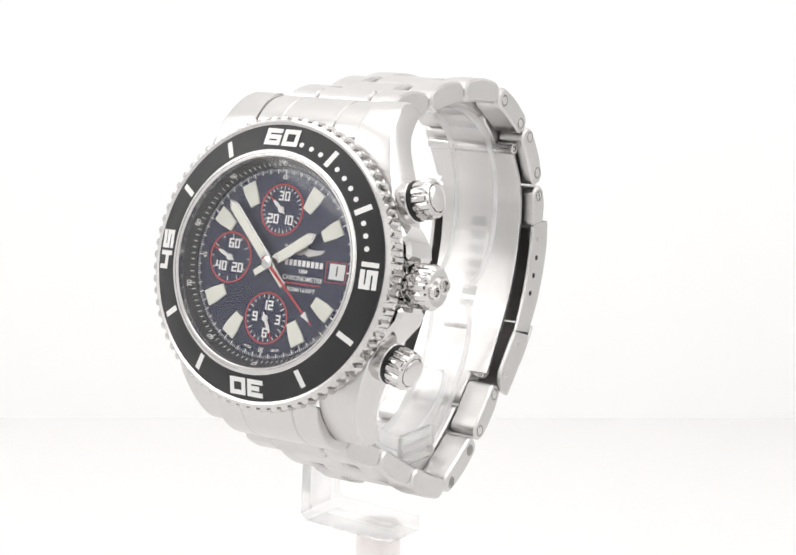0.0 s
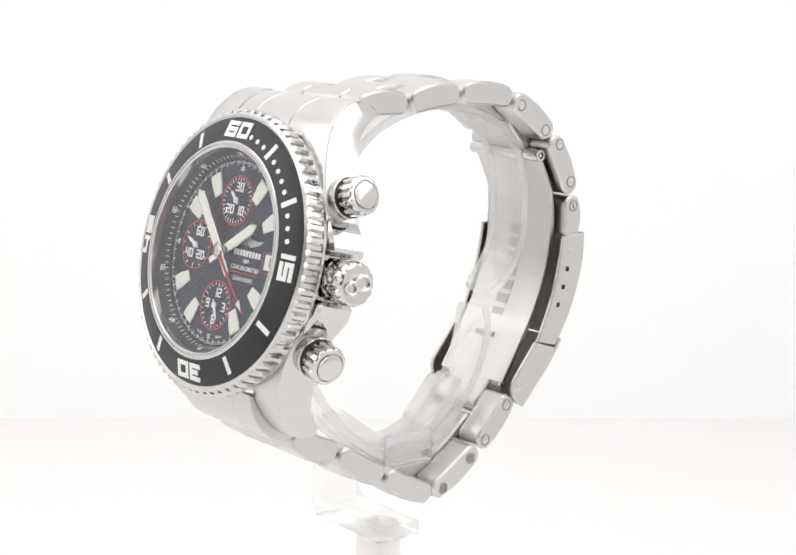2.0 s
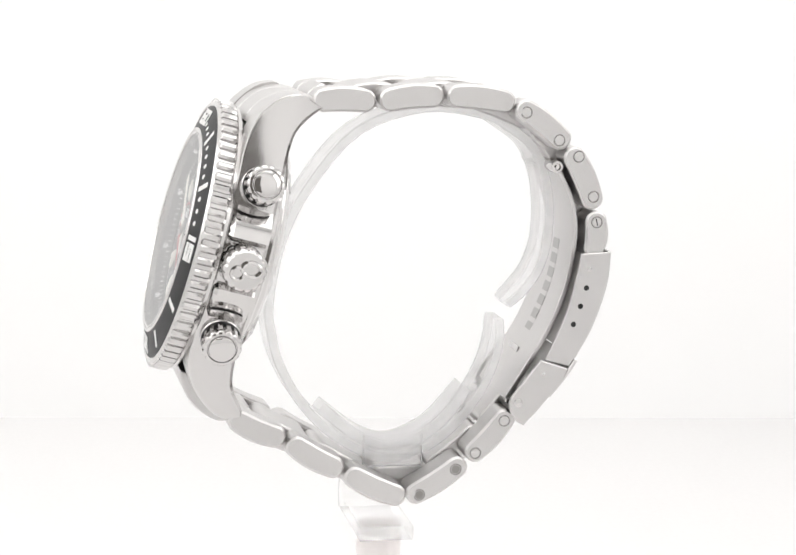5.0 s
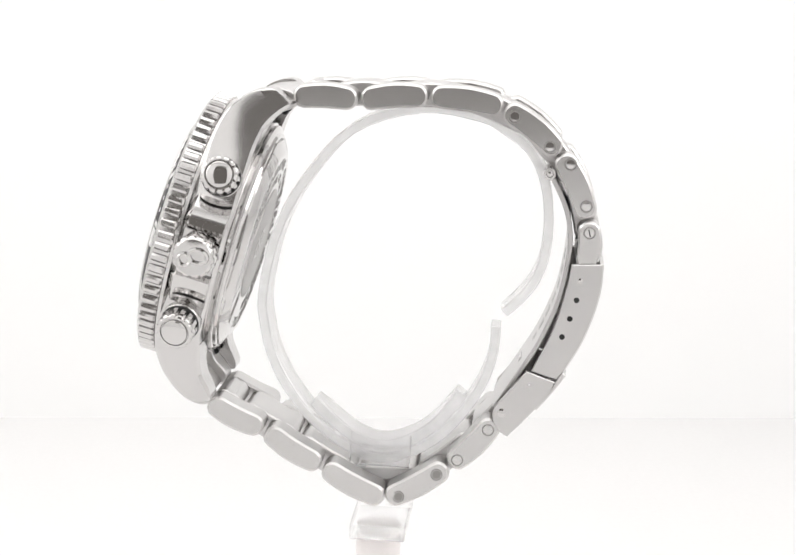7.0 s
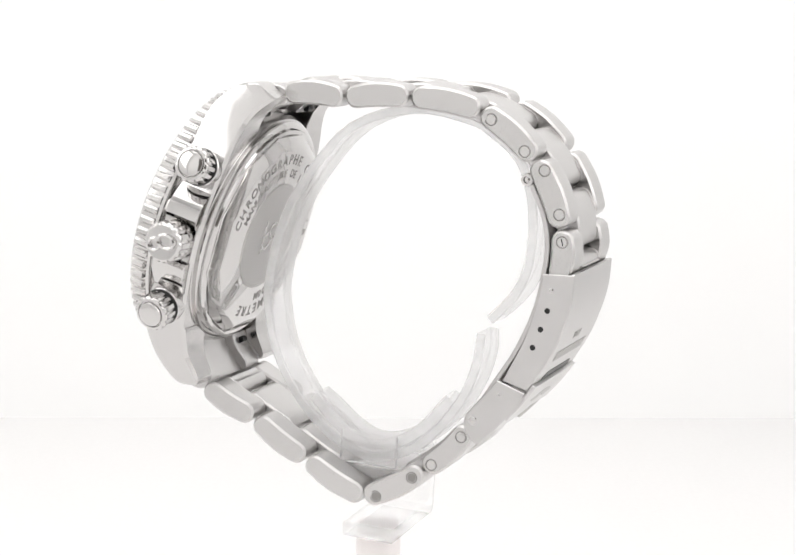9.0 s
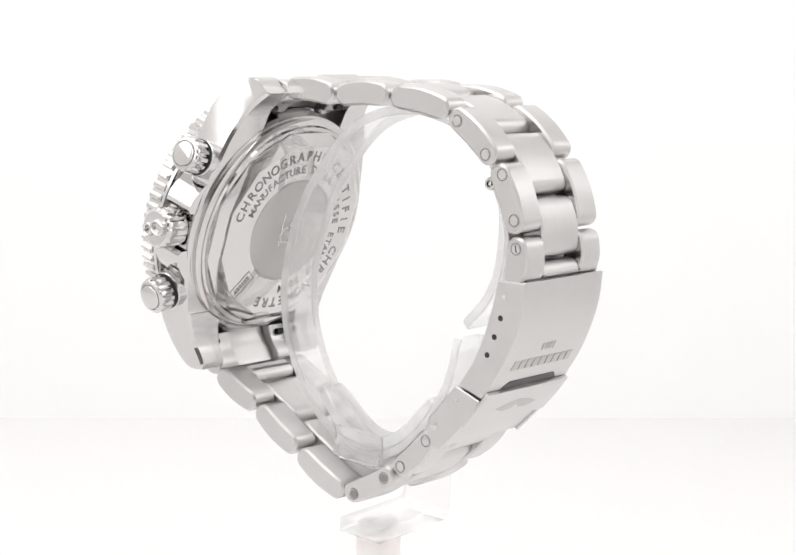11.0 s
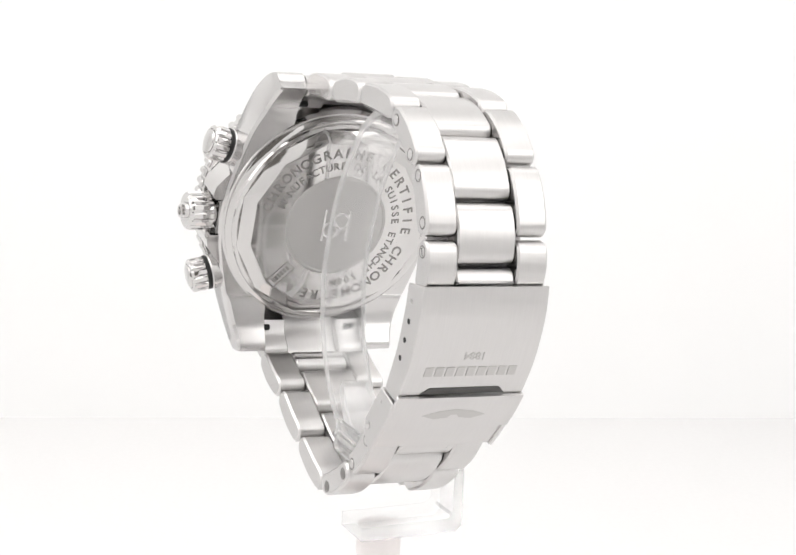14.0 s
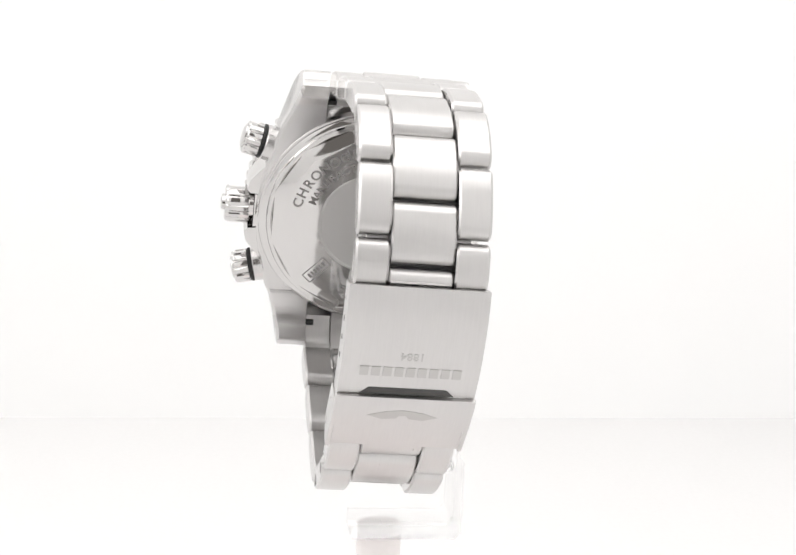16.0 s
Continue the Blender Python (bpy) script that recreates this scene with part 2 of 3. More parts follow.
# case
def flank(side):
    """The curved flank with its two lugs, from tip to tip."""
    up = spline([(26.2, -13.2), (26.9, -11.4), (25.9, -8.9), (24.0, -7.0), (21.3, -5.4), (17.2, -4.6), (12.9, -4.5), (0, -4.5), (-12.9, -4.5), (-17.2, -4.8), (-20.4, -6.2), (-22.6, -8.0), (-24.6, -10.6), (-25.3, -12.6), (-25.0, -14.0)], 5)
    lo = spline([(25.6, -15.3), (24.9, -14.7), (22.8, -13.1), (20.8, -12.1), (19.1, -11.8), (17.0, -11.6), (13.7, -11.6), (0, -11.6), (-13.7, -11.6), (-15.7, -12.0), (-18.5, -12.5), (-20.5, -13.3), (-21.9, -14.4), (-23.4, -15.5), (-24.4, -15.6)], 5)

    def wide(y):
        y = abs(y)
        return float(np.interp(y, (0, 5, 10, 14, 17, 20, 23, 27), (20.6, 20.2, 19.0, 17.9, 16.95, 16.0, 15.2, 14.3)))

    bm = bmesh.new()
    rows = []
    for (yu, zu), (yl, zl) in zip(up, lo):
        xo = wide((yu + yl) / 2)
        b = min(1.0, 0.22 * math.hypot(yu - yl, zu - zl))
        d = Vector((0, yl - yu, zl - zu)).normalized()
        u, w = Vector((0, yu, zu)), Vector((0, yl, zl))
        ring = [u + Vector((9.75, 0, 0)), u + Vector((xo - 0.5 * b, 0, 0)), u + d * 0.12 * b + Vector((xo - 0.2 * b, 0, 0)), u + d * 0.45 * b + Vector((xo, 0, 0)),
                w - d * 0.5 * b + Vector((xo, 0, 0)), w + Vector((xo - 0.5 * b, 0, 0)), w + Vector((9.75, 0, 0))]
        rows.append([bm.verts.new((side * v.x, v.y, v.z)) for v in ring])

    def tip(end, before):
        """A smaller ring just past the lug's end, which rounds it."""
        c, c2 = (sum((v.co for v in r), Vector()) / len(r) for r in (end, before))
        out = (c - c2).normalized() * 0.15
        return [bm.verts.new(c + (v.co - c) * 0.72 + out) for v in end]

    rows = [tip(rows[0], rows[1])] + rows + [tip(rows[-1], rows[-2])]
    for a, b in zip(rows, rows[1:]):
        for i in range(7):
            f = bm.faces.new((a[i], a[(i + 1) % 7], b[(i + 1) % 7], b[i]))
            f.material_index = 2 if i in (2, 4) else 1 if i < 2 else 0
    bm.faces.new(rows[0])
    bm.faces.new(rows[-1][::-1])
    return bm


case = wpart("case", lathe([(19.6, -4.5), (20.5, -4.7), (20.6, -5.4), (20.5, -11.0), (20.0, -11.7), (18.9, -11.9), (18.9, -6), (19.6, -6)], 120, close=True), SIDE_STEEL, "brushed steel watch case")
for side in (1, -1):
    wpart("case_flank", flank(side), (SIDE_STEEL, BRUSHED, POLISHED), "", case)

# case back
bm = lathe([(19.6, -11.6), (19.7, -12.3), (19.2, -12.7), (18.7, -12.8), (18.5, -13.2), (17.9, -13.3), (17.6, -13.1)], 120)
case_back = wpart("case_back", bm, POLISHED, "polished steel screw-down case back")
bm = lathe([(18.2, -12.6), (18.1, -13.5), (16.2, -14.55), (15.8, -14.6), (0, -14.6)], 12, Matrix.Rotation(radians(15), 4, "Z"))
wpart("back_plate", bm, POLISHED, "twelve-sided polished back plate", case_back)
wpart("back_medallion", lathe([(9.5, -14.55), (9.4, -14.74), (9.0, -14.74), (8.9, -14.63), (0, -14.63)], 72), MATT_STEEL, "frosted round centre of the case back", case_back)


# bracelet
def link_profile(a, b, thick, bow, trim=0.24):
    """A rounded link from joint a to joint b in (y, z), bowed outwards."""
    A, B = Vector(a), Vector(b)
    u = (B - A).normalized()
    n = Vector((u.y, -u.x))
    mid = Vector((2.0, -41.0))
    if n.dot((A + B) / 2 - mid) < 0:
        n = -n
    L = (B - A).length - 2 * trim
    A = A + u * trim
    out = []
    r = thick / 2
    for k in range(7):
        t = math.pi / 2 + math.pi * k / 6
        out.append((r * 0.9 + r * 0.9 * math.cos(t), r * math.sin(t)))
    for k in range(1, 4):
        s = r * 0.9 + (L - 1.8 * r) * k / 4
        out.append((s, -r + bow * 0.35 * math.sin(math.pi * k / 4)))
    for k in range(7):
        t = -math.pi / 2 + math.pi * k / 6
        out.append((L - r * 0.9 + r * 0.9 * math.cos(t), r * math.sin(t)))
    for k in range(3, 0, -1):
        s = r * 0.9 + (L - 1.8 * r) * k / 4
        out.append((s, r + bow * math.sin(math.pi * k / 4)))
    return [tuple(A + u * s + n * h) for s, h in out]


UPPER = [(26.2, -14.1), (28.8, -24.5), (32.6, -35.0), (34.4, -46.9), (30.0, -57.7), (21.2, -65.3), (13.0, -67.3)]
LOWER = [(-26.0, -14.7), (-27.9, -25.0), (-31.0, -35.8), (-33.3, -47.4), (-24.6, -55.8), (-14.7, -61.0), (-8.0, -64.0)]


def sway(z):
    """The bracelet hangs a little to one side of the case."""
    return -1.25 * min(1.0, max(0.0, (-z - 12) / 40))


def bend(x, y, z):
    return (x + sway(z), y, z)


bracelet = wpart("bracelet", prism([(24.2, -13.2), (24.6, -12.8), (24.9, -13.3), (24.5, -13.6)], -9.6, 9.6, 0.1), POLISHED, "brushed steel link bracelet")


def pin(y, z, hollow):
    x = 10.1 + sway(z)
    m = Matrix.Translation((x - 0.06, y, z)) @ Matrix.Rotation(radians(90), 4, "Y")
    # shade in hollow heads and round each pin is put in as darker steel
    ob = wpart("pin", lathe([(0.62, 0), (0.86, 0.02), (0.86, 0.0), (0.74, 0.0), (0.7, 0.11), (0, 0.13)], 20, m), ENGRAVED if hollow else POLISHED, "", bracelet)
    wpart("pin_groove_shade", lathe([(0.8, 0.05), (0.8, 0.085), (1.0, 0.085), (1.0, 0.05)], 20, m, True), ENGRAVED, "", bracelet)
    return ob


def side_faced(bm):
    """Gives the flat ends across the bracelet the finer brushing."""
    for f in bm.faces:
        if len(f.verts) > 4:
            f.material_index = 1
    return bm


for joints in (UPPER, LOWER):
    for k in range(6 if joints is UPPER else 5):
        prof = link_profile(joints[k], joints[k + 1], 3.7, 0.4)
        for x0, x1 in ((5.0, 10.1), (-10.1, -5.0)):
            wpart("link", side_faced(prism(prof, x0, x1, 0.35, bend)), (BRUSHED, SIDE_STEEL), "", bracelet)
    mids = [joints[0]] + [tuple((Vector(a) + Vector(b)) / 2) for a, b in zip(joints, joints[1:])]
    mids.append((13.0, -67.2) if joints is UPPER else (-13.4, -61.4))
    for k in range(7 if joints is UPPER else 6):
        a, b = Vector(mids[k]), Vector(mids[k + 1])
        prof = link_profile(a, b, 3.7, 0.45)
        wpart("link", prism(prof, -4.9, 4.9, 0.3, bend), BRUSHED, "", bracelet)
for y, z in ((33.4, -48.9), (30.5, -55.6), (28.8, -59.6), (23.1, -64.0), (19.2, -65.8), (-16.6, -60.0), (-23.0, -56.7), (-26.4, -54.2), (-31.9, -49.3)):
    pin(y, z, y < -25)

# end links between the lugs
for s in (1, -1):
    prof = [(s * y, z) for y, z in spline([(20.3, -5.3), (22.6, -6.2), (24.8, -8.0), (26.3, -10.6), (26.9, -13.4), (26.0, -15.2), (24.3, -14.8), (22.6, -12.4), (20.6, -11.0)], 4)]
    hollow = [(s * y, z) for y, z in spline([(20.3, -5.3), (22.6, -6.2), (24.8, -8.0), (26.3, -10.6), (26.9, -13.4), (26.0, -14.4), (24.4, -12.6), (22.6, -10.4), (20.6, -9.0)], 4)]
    for x0, x1, shape in ((-9.65, -4.98, prof), (-4.92, 4.92, hollow), (4.98, 9.65, prof)):
        wpart("end_link", prism(shape, x0, x1, 0.2), BRUSHED_LONG, "", bracelet)

# clasp
CL0, CL1 = -10.65, 10.65
cover_outer = spline([(15.2, -69.5), (11.3, -70.35), (7.9, -70.55), (4.0, -70.35), (0.7, -69.85), (-3.5, -68.75)], 5)
cover_inner = spline([(-5.15, -63.6), (2.7, -64.9), (9.7, -64.9), (13.6, -64.5)], 5)
clasp = wpart("clasp", prism(ribbon(cover_outer, -0.6, 0.0), CL0, CL1, 0.2, bend), BRUSHED, "brushed steel folding clasp")
for x0, x1 in ((CL1 - 0.7, CL1 - 0.02), (CL0 + 0.02, CL0 + 0.7)):
    wpart("clasp_side", prism(inset_loop(cover_outer + [(-5.2, -68.1)] + cover_inner, 0.1), x0, x1, 0.12, bend), BRUSHED, "", clasp)
flap_outer = spline([(-3.9, -69.25), (-7.4, -68.0), (-10.9, -66.4)], 5)
wpart("safety_flap", prism(ribbon(flap_outer, -0.7, 0.0), CL0 - 0.25, CL1 + 0.25, 0.2, bend), BRUSHED, "safety flap of the clasp", clasp)
flap_side = [(-5.2, -63.0), (-5.5, -67.9), (-7.4, -67.6), (-10.9, -66.1), (-13.8, -64.7), (-16.5, -63.2), (-16.2, -61.9), (-14.9, -60.4), (-13.6, -59.8), (-12.4, -59.8)]
for x0, x1 in ((CL1 - 0.5, CL1 + 0.28), (CL0 - 0.28, CL0 + 0.5)):
    wpart("flap_side", prism(flap_side, x0, x1, 0.15, bend), BRUSHED, "", clasp)

# ---- dial ----
dial = wpart("dial", lathe([(15.0, -2.9), (15.0, -2.5), (0, -2.5)], 120), DIAL, "midnight blue watch dial")
wpart("flange", lathe([(14.6, -2.4), (15.8, -0.6), (15.9, -0.7), (15.2, -2.6)], 120, close=True), FLANGE, "black inner ring with a printed scale", dial)
wpart("crystal", lathe([(15.9, 0.47), (10, 0.59), (0, 0.62)], 96), CRYSTAL, "clear sapphire crystal")

# ---- acrylic stand ----
stand = tagged(new("watch_stand"), "clear acrylic watch stand with an open cuff", "watch stand")
cuff_line = spline([(1.6, -56.9), (4.9, -58.8), (8.4, -60.1), (12.9, -60.4), (18.6, -59.2), (24.0, -56.9), (28.2, -53.4), (30.4, -48.2), (31.2, -43.7), (29.7, -34.1), (23.2, -24.4),
                    (12.2, -19.0), (2.4, -17.1), (-7.8, -17.8), (-12.9, -19.7), (-16.8, -21.9), (-21.1, -25.7), (-25.3, -31.4), (-28.0, -38.4), (-28.2, -44.6), (-25.0, -49.9),
                    (-20.7, -53.4), (-15.4, -55.8), (-10.1, -57.1), (-5.1, -57.2), (-1.1, -56.3)], 4)
saddle_line = spline([(-24.6, -30.3), (-28.0, -38.4), (-28.2, -44.6), (-25.0, -49.9), (-20.7, -53.4), (-14.5, -56.1)], 4)


def cuff_middle(z):
    """The cuff sits a little askew to the dial."""
    return -1.9 + 1.5 * (-z - 18) / 40


def cut_edges(bm):
    """Sawn faces and chamfers get the paler look of a cut acrylic edge."""
    bm.normal_update()
    for f in bm.faces:
        if abs(f.normal.x) > 0.3:
            f.material_index = 1
    return bm


def band(line, t0, t1, half):
    """A band of acrylic along a line, in pieces across, rounded at both ends."""
    bm = bmesh.new()
    off = ribbon(line, t0, t1)
    n = len(line)
    rows = []
    for i, ((ya, za), (yb, zb)) in enumerate(zip(off[:n], off[n:][::-1])):
        A, B = Vector((ya, za)), Vector((yb, zb))
        d = (B - A).normalized() * 0.25
        c = cuff_middle((za + zb) / 2)
        k = min(i, n - 1 - i)
        h = half - (0.9, 0.35, 0.1)[k] if k < 3 else half
        ring = [(c - h, A + d), (c - h + 0.25, A), (c + h - 0.25, A), (c + h, A + d), (c + h, B - d), (c + h - 0.25, B), (c - h + 0.25, B), (c - h, B - d)]
        rows.append([bm.verts.new((x, p.x, p.y)) for x, p in ring])
    for a, b in zip(rows, rows[1:]):
        for i in range(8):
            bm.faces.new((a[i], a[(i + 1) % 8], b[(i + 1) % 8], b[i]))
    bm.faces.new(rows[0])
    bm.faces.new(rows[-1][::-1])
    bmesh.ops.recalc_face_normals(bm, faces=bm.faces)
    return bm


cuff = part("cuff", cut_edges(band(cuff_line, -0.8, 0.8, 4.1)), (ACRYLIC, ACRYLIC_EDGE), stand, "clear acrylic cuff", DIAL_SPACE)
part("saddle", cut_edges(band(saddle_line, 0.85, 2.9, 3.3)), (ACRYLIC, ACRYLIC_EDGE), stand, "clear raised pad inside the cuff", DIAL_SPACE)
# across the bracelet (x), away from the dial (y), up (z)
STAND_SPACE = Matrix(((-0.2273, 0.9738, 0, 0), (-0.9738, -0.2273, 0, 0), (0, 0, 1, 0), (0, 0, 0, 1)))
# sections drawn along the bracelet: here y runs against STAND_SPACE's x
ACROSS = STAND_SPACE @ Matrix.Rotation(radians(90), 4, "Z")
grip = [(-6.9, 8.0), (-6.9, 6.4), (-6.5, 6.2), (-7.2, 5.7), (-7.2, 4.8), (-6.5, 4.5), (-7.1, 4.0), (-7.1, 2.6), (-6.15, 2.6), (-6.15, 8.0)]
part("grip_block", cut_edges(prism(grip, -4.9, 5.2, 0.15)), (ACRYLIC_BLOCK, ACRYLIC_EDGE), stand, "stepped clear grip block", ACROSS)
cup = [(-4.9, 2.3)] + [(0.15 + 5.3 * math.sin(radians(a)), 2.2 - 2.2 * math.cos(radians(a))) for a in range(-72, 73, 12)] + [(5.2, 2.3)]
part("cup", cut_edges(prism(cup, -11.6, 6.6, 0.3)), (ACRYLIC_BLOCK, ACRYLIC_EDGE), stand, "rounded clear foot of the grip", STAND_SPACE)
bracket = [(-5.2, -8.7), (-5.2, -11.2), (12.4, -11.2), (13.5, -10.1), (13.5, 2.3), (11.7, 2.3), (11.7, -7.7), (10.7, -8.7)]
part("bracket", cut_edges(prism(bracket, -4.7, 4.9, 0.35)), (ACRYLIC_BLOCK, ACRYLIC), stand, "clear bent bracket under the cuff", ACROSS)
part("column", lathe([(0, -BASE_Z * 1000 + 3), (3.8, -BASE_Z * 1000 + 3), (3.8, -11.6), (3.6, -11.3), (0, -11.3)], 40), FROST, stand, "pale pinkish frosted column")
part("base_plate", lathe([(0, -BASE_Z * 1000), (26, -BASE_Z * 1000), (26, 2.4 - BASE_Z * 1000), (25.4, 3 - BASE_Z * 1000), (0, 3 - BASE_Z * 1000)], 64), FROST, stand, "pale frosted base plate")


# ---- strokes and letters ----
DIGITS = {"0": ["00 10 11 01 00"], "1": ["10 11"], "2": ["01 11", "11 15", "15 05", "05 00", "00 10"], "3": ["01 11", "11 10", "10 00", "35 15"],
          "4": ["01 04", "04 14", "11 10"], "5": ["11 01", "01 05", "05 15", "15 10", "10 00"], "6": ["11 01", "01 00", "00 10", "10 15", "15 05"],
          "7": ["01 11", "11 40"], "8": ["00 10 11 01 00", "05 15"], "9": ["00 10", "10 11", "11 01", "01 05", "05 15"]}


def unit(c):
    return {"0": 0.0, "1": 1.0}.get(c, int(c) / 10)


def numeral(text, w, h, gap, stroke, m, bm=None, top=0.06):
    """Squared numerals of bars, centred on the origin of m."""
    bm = bm or bmesh.new()
    widths = [stroke if c == "1" else w for c in text]
    x = -(sum(widths) + gap * (len(text) - 1)) / 2
    lift = 0
    for c, cw in zip(text, widths):
        for line in DIGITS[c]:
            pts = [(unit(p[0]), unit(p[1])) for p in line.split()]
            for (ax, ay), (bx, by) in zip(pts, pts[1:]):
                if c == "1":
                    A, B = Vector((x + stroke / 2 - (1 - ax) * stroke * 2.2, 0)), Vector((x + stroke / 2 - (1 - bx) * stroke * 2.2, 0))
                else:
                    A, B = Vector((x + stroke / 2 + ax * (cw - stroke), 0)), Vector((x + stroke / 2 + bx * (cw - stroke), 0))
                A.y, B.y = (ay - 0.5) * (h - stroke), (by - 0.5) * (h - stroke)
                u = (B - A).normalized()
                n = Vector((-u.y, u.x)) * stroke / 2
                e = u * stroke * 0.48
                lift += 1
                plate([tuple(A - e + n), tuple(A - e - n), tuple(B + e - n), tuple(B + e + n)], -0.03, top + 0.004 * (lift % 7), 0, m, bm)
        x += cw + gap
    return bm


def letters(text, size, m, depth=0.03, bold=0.006):
    """Words in the built-in font, centred on the origin of m."""
    cu = bpy.data.curves.new("letters", "FONT")
    cu.body, cu.size, cu.align_x, cu.align_y, cu.extrude, cu.resolution_u, cu.offset = text, size, "CENTER", "CENTER", depth, 3, bold * size
    ob = bpy.data.objects.new("letters", cu)
    me = bpy.data.meshes.new_from_object(ob)
    bm = bmesh.new()
    bm.from_mesh(me)
    bmesh.ops.transform(bm, matrix=m, verts=bm.verts)
    bpy.data.objects.remove(ob)
    bpy.data.meshes.remove(me)
    return bm


def merged(bms):
    out = bmesh.new()
    for b in bms:
        me = bpy.data.meshes.new("joined")
        b.to_mesh(me)
        b.free()
        out.from_mesh(me)
        bpy.data.meshes.remove(me)
    return out


def bars(count, w, h, gap, m, depth=0.05):
    """Plain bars in place of a brand's lettering."""
    bm = bmesh.new()
    for k in range(count):
        x = (k - (count - 1) / 2) * (w + gap)
        plate([(x - w / 2, -h / 2), (x + w / 2, -h / 2), (x + w / 2, h / 2), (x - w / 2, h / 2)], -0.03, depth, 0, m, bm)
    return bm


def clock(angle, r=0.0, z=0.0):
    """Turned clockwise from 12 by angle, r out from the centre."""
    return Matrix.Rotation(radians(-angle), 4, "Z") @ Matrix.Translation((0, r, z))


# ---- bezel marks ----
def on_slope(angle, r):
    z = -0.8 + (20.7 - r) * 0.2933
    return clock(angle, r, z) @ Matrix.Rotation(radians(-16.35), 4, "X")


for minute in (5, 10, 20, 25, 35, 40, 50, 55):
    wpart("tick", plate([(-0.42, -1.38), (0.42, -1.38), (0.42, 1.38), (-0.42, 1.38)], -0.03, 0.06, 0.02, on_slope(6 * minute, 18.8)), WHITE, "", bezel)
for minute in (2, 3, 4, 6, 7, 8, 9, 11, 12, 13):
    wpart("dot", plate(circle(0, 0, 0.4, 16), -0.03, 0.06, 0.02, on_slope(6 * minute, 18.35)), WHITE, "", bezel)
for minute, text in ((0, "60"), (15, "15"), (30, "30"), (45, "45")):
    wpart("numeral", numeral(text, 2.85, 2.7, 0.4, 0.72, on_slope(6 * minute, 18.85)), WHITE, "", bezel)

# ---- dial ----
DZ = -2.5
for hour in (1, 2, 4, 5, 7, 8, 10, 11):
    m = clock(30 * hour, 11.55, DZ)
    wpart("hour_mark", plate([(-0.85, -1.9), (0.85, -1.9), (1.25, 0.3), (1.25, 1.75), (-1.25, 1.75), (-1.25, 0.3)], 0, 0.22, 0.08, m), LUME, "", dial)
marks = bmesh.new()
for k in range(240):
    long = 0.95 if k % 20 == 0 else 0.7 if k % 4 == 0 else 0.4
    w = 0.085 if k % 4 == 0 else 0.045
    if 42 < k < 48:
        continue
    plate([(-w, -long), (w, -long), (w, 0), (-w, 0)], 0, 0.02, 0, clock(1.5 * k, 14.35, DZ), marks)
wpart("minute_track", marks, WHITE, "white printed minute track", dial, smooth=False)
marks = bmesh.new()
for k in range(100):
    long = 0.85 if k % 10 == 0 else 0.6
    m = clock(3.6 * k, 14.78, -2.1) @ Matrix.Rotation(radians(56.3), 4, "X")
    plate([(-0.06, 0), (0.06, 0), (0.06, long), (-0.06, long)], -0.01, 0.03, 0, m, marks)
wpart("flange_scale", marks, WHITE, "white scale printed on the inner ring", dial, smooth=False)
for value in (50, 60, 70, 80, 90, 100):
    m = clock(3.6 * value, 15.25, -1.39) @ Matrix.Rotation(radians(56.3), 4, "X")
    wpart("numeral", letters(str(value), 1.1, m, 0.03, 0.015), WHITE, "", dial)
for angle, text in ((0, "60"), (270, "45"), (180, "30")):
    wpart("numeral", letters(text, 1.0, clock(angle, 13.1, DZ + 0.02) if angle != 270 else Matrix.Translation((-13.1, 0, DZ + 0.02)) @ Matrix.Rotation(radians(90), 4, "Z"), 0.02), WHITE, "", dial)


def subdial(x, y, figures, ticks, hand_angle, hand_length, tail):
    well = wpart("subdial", lathe([(4.0, DZ - 0.05), (4.0, DZ + 0.02), (3.75, DZ + 0.02), (3.7, DZ + 0.012), (0, DZ + 0.012)], 60, Matrix.Translation((x, y, 0))), DIAL, "dark blue counter with a red rim", dial)
    at = Matrix.Translation((x, y, 0))
    wpart("red_rim", lathe([(3.95, DZ), (3.95, DZ + 0.05), (3.72, DZ + 0.05), (3.72, DZ)], 60, at, True), RED, "thin red rim", dial)
    bm = bmesh.new()
    for k in range(ticks):
        long = 0.75 if k % (ticks // 6 if ticks % 6 == 0 else 5) == 0 else 0.45
        plate([(-0.06, -long), (0.06, -long), (0.06, 0), (-0.06, 0)], 0, 0.045, 0, at @ clock(360 / ticks * k, 3.6, DZ), bm)
    wpart("counter_ticks", bm, WHITE, "", dial, smooth=False)
    for dx, dy, text in figures:
        wpart("numeral", numeral(text, 0.92, 1.45, 0.2, 0.26, Matrix.Translation((x + dx, y + dy, DZ + 0.03)), None, 0.03), WHITE, "", dial)
    bm = plate([(-0.1, -tail), (0.1, -tail), (0.24, -0.2), (0.3, hand_length * 0.55), (0.0, hand_length), (-0.3, hand_length * 0.55), (-0.24, -0.2)], 0.25, 0.36, 0.03, at @ clock(hand_angle, 0, DZ))
    hand = wpart("counter_hand", bm, WHITE, "small white counter hand", dial)
    wpart("counter_hub", lathe([(0.5, 0.15), (0.5, 0.42), (0.4, 0.47), (0, 0.47)], 20, at @ Matrix.Translation((0, 0, DZ))), WHITE, "", dial)
    wpart("hand_tip", plate([(-0.14, hand_length * 0.8), (0.14, hand_length * 0.8), (0.04, hand_length + 0.55), (-0.04, hand_length + 0.55)], 0.3, 0.38, 0, at @ clock(hand_angle, 0, DZ)), RED, "red tip", dial)


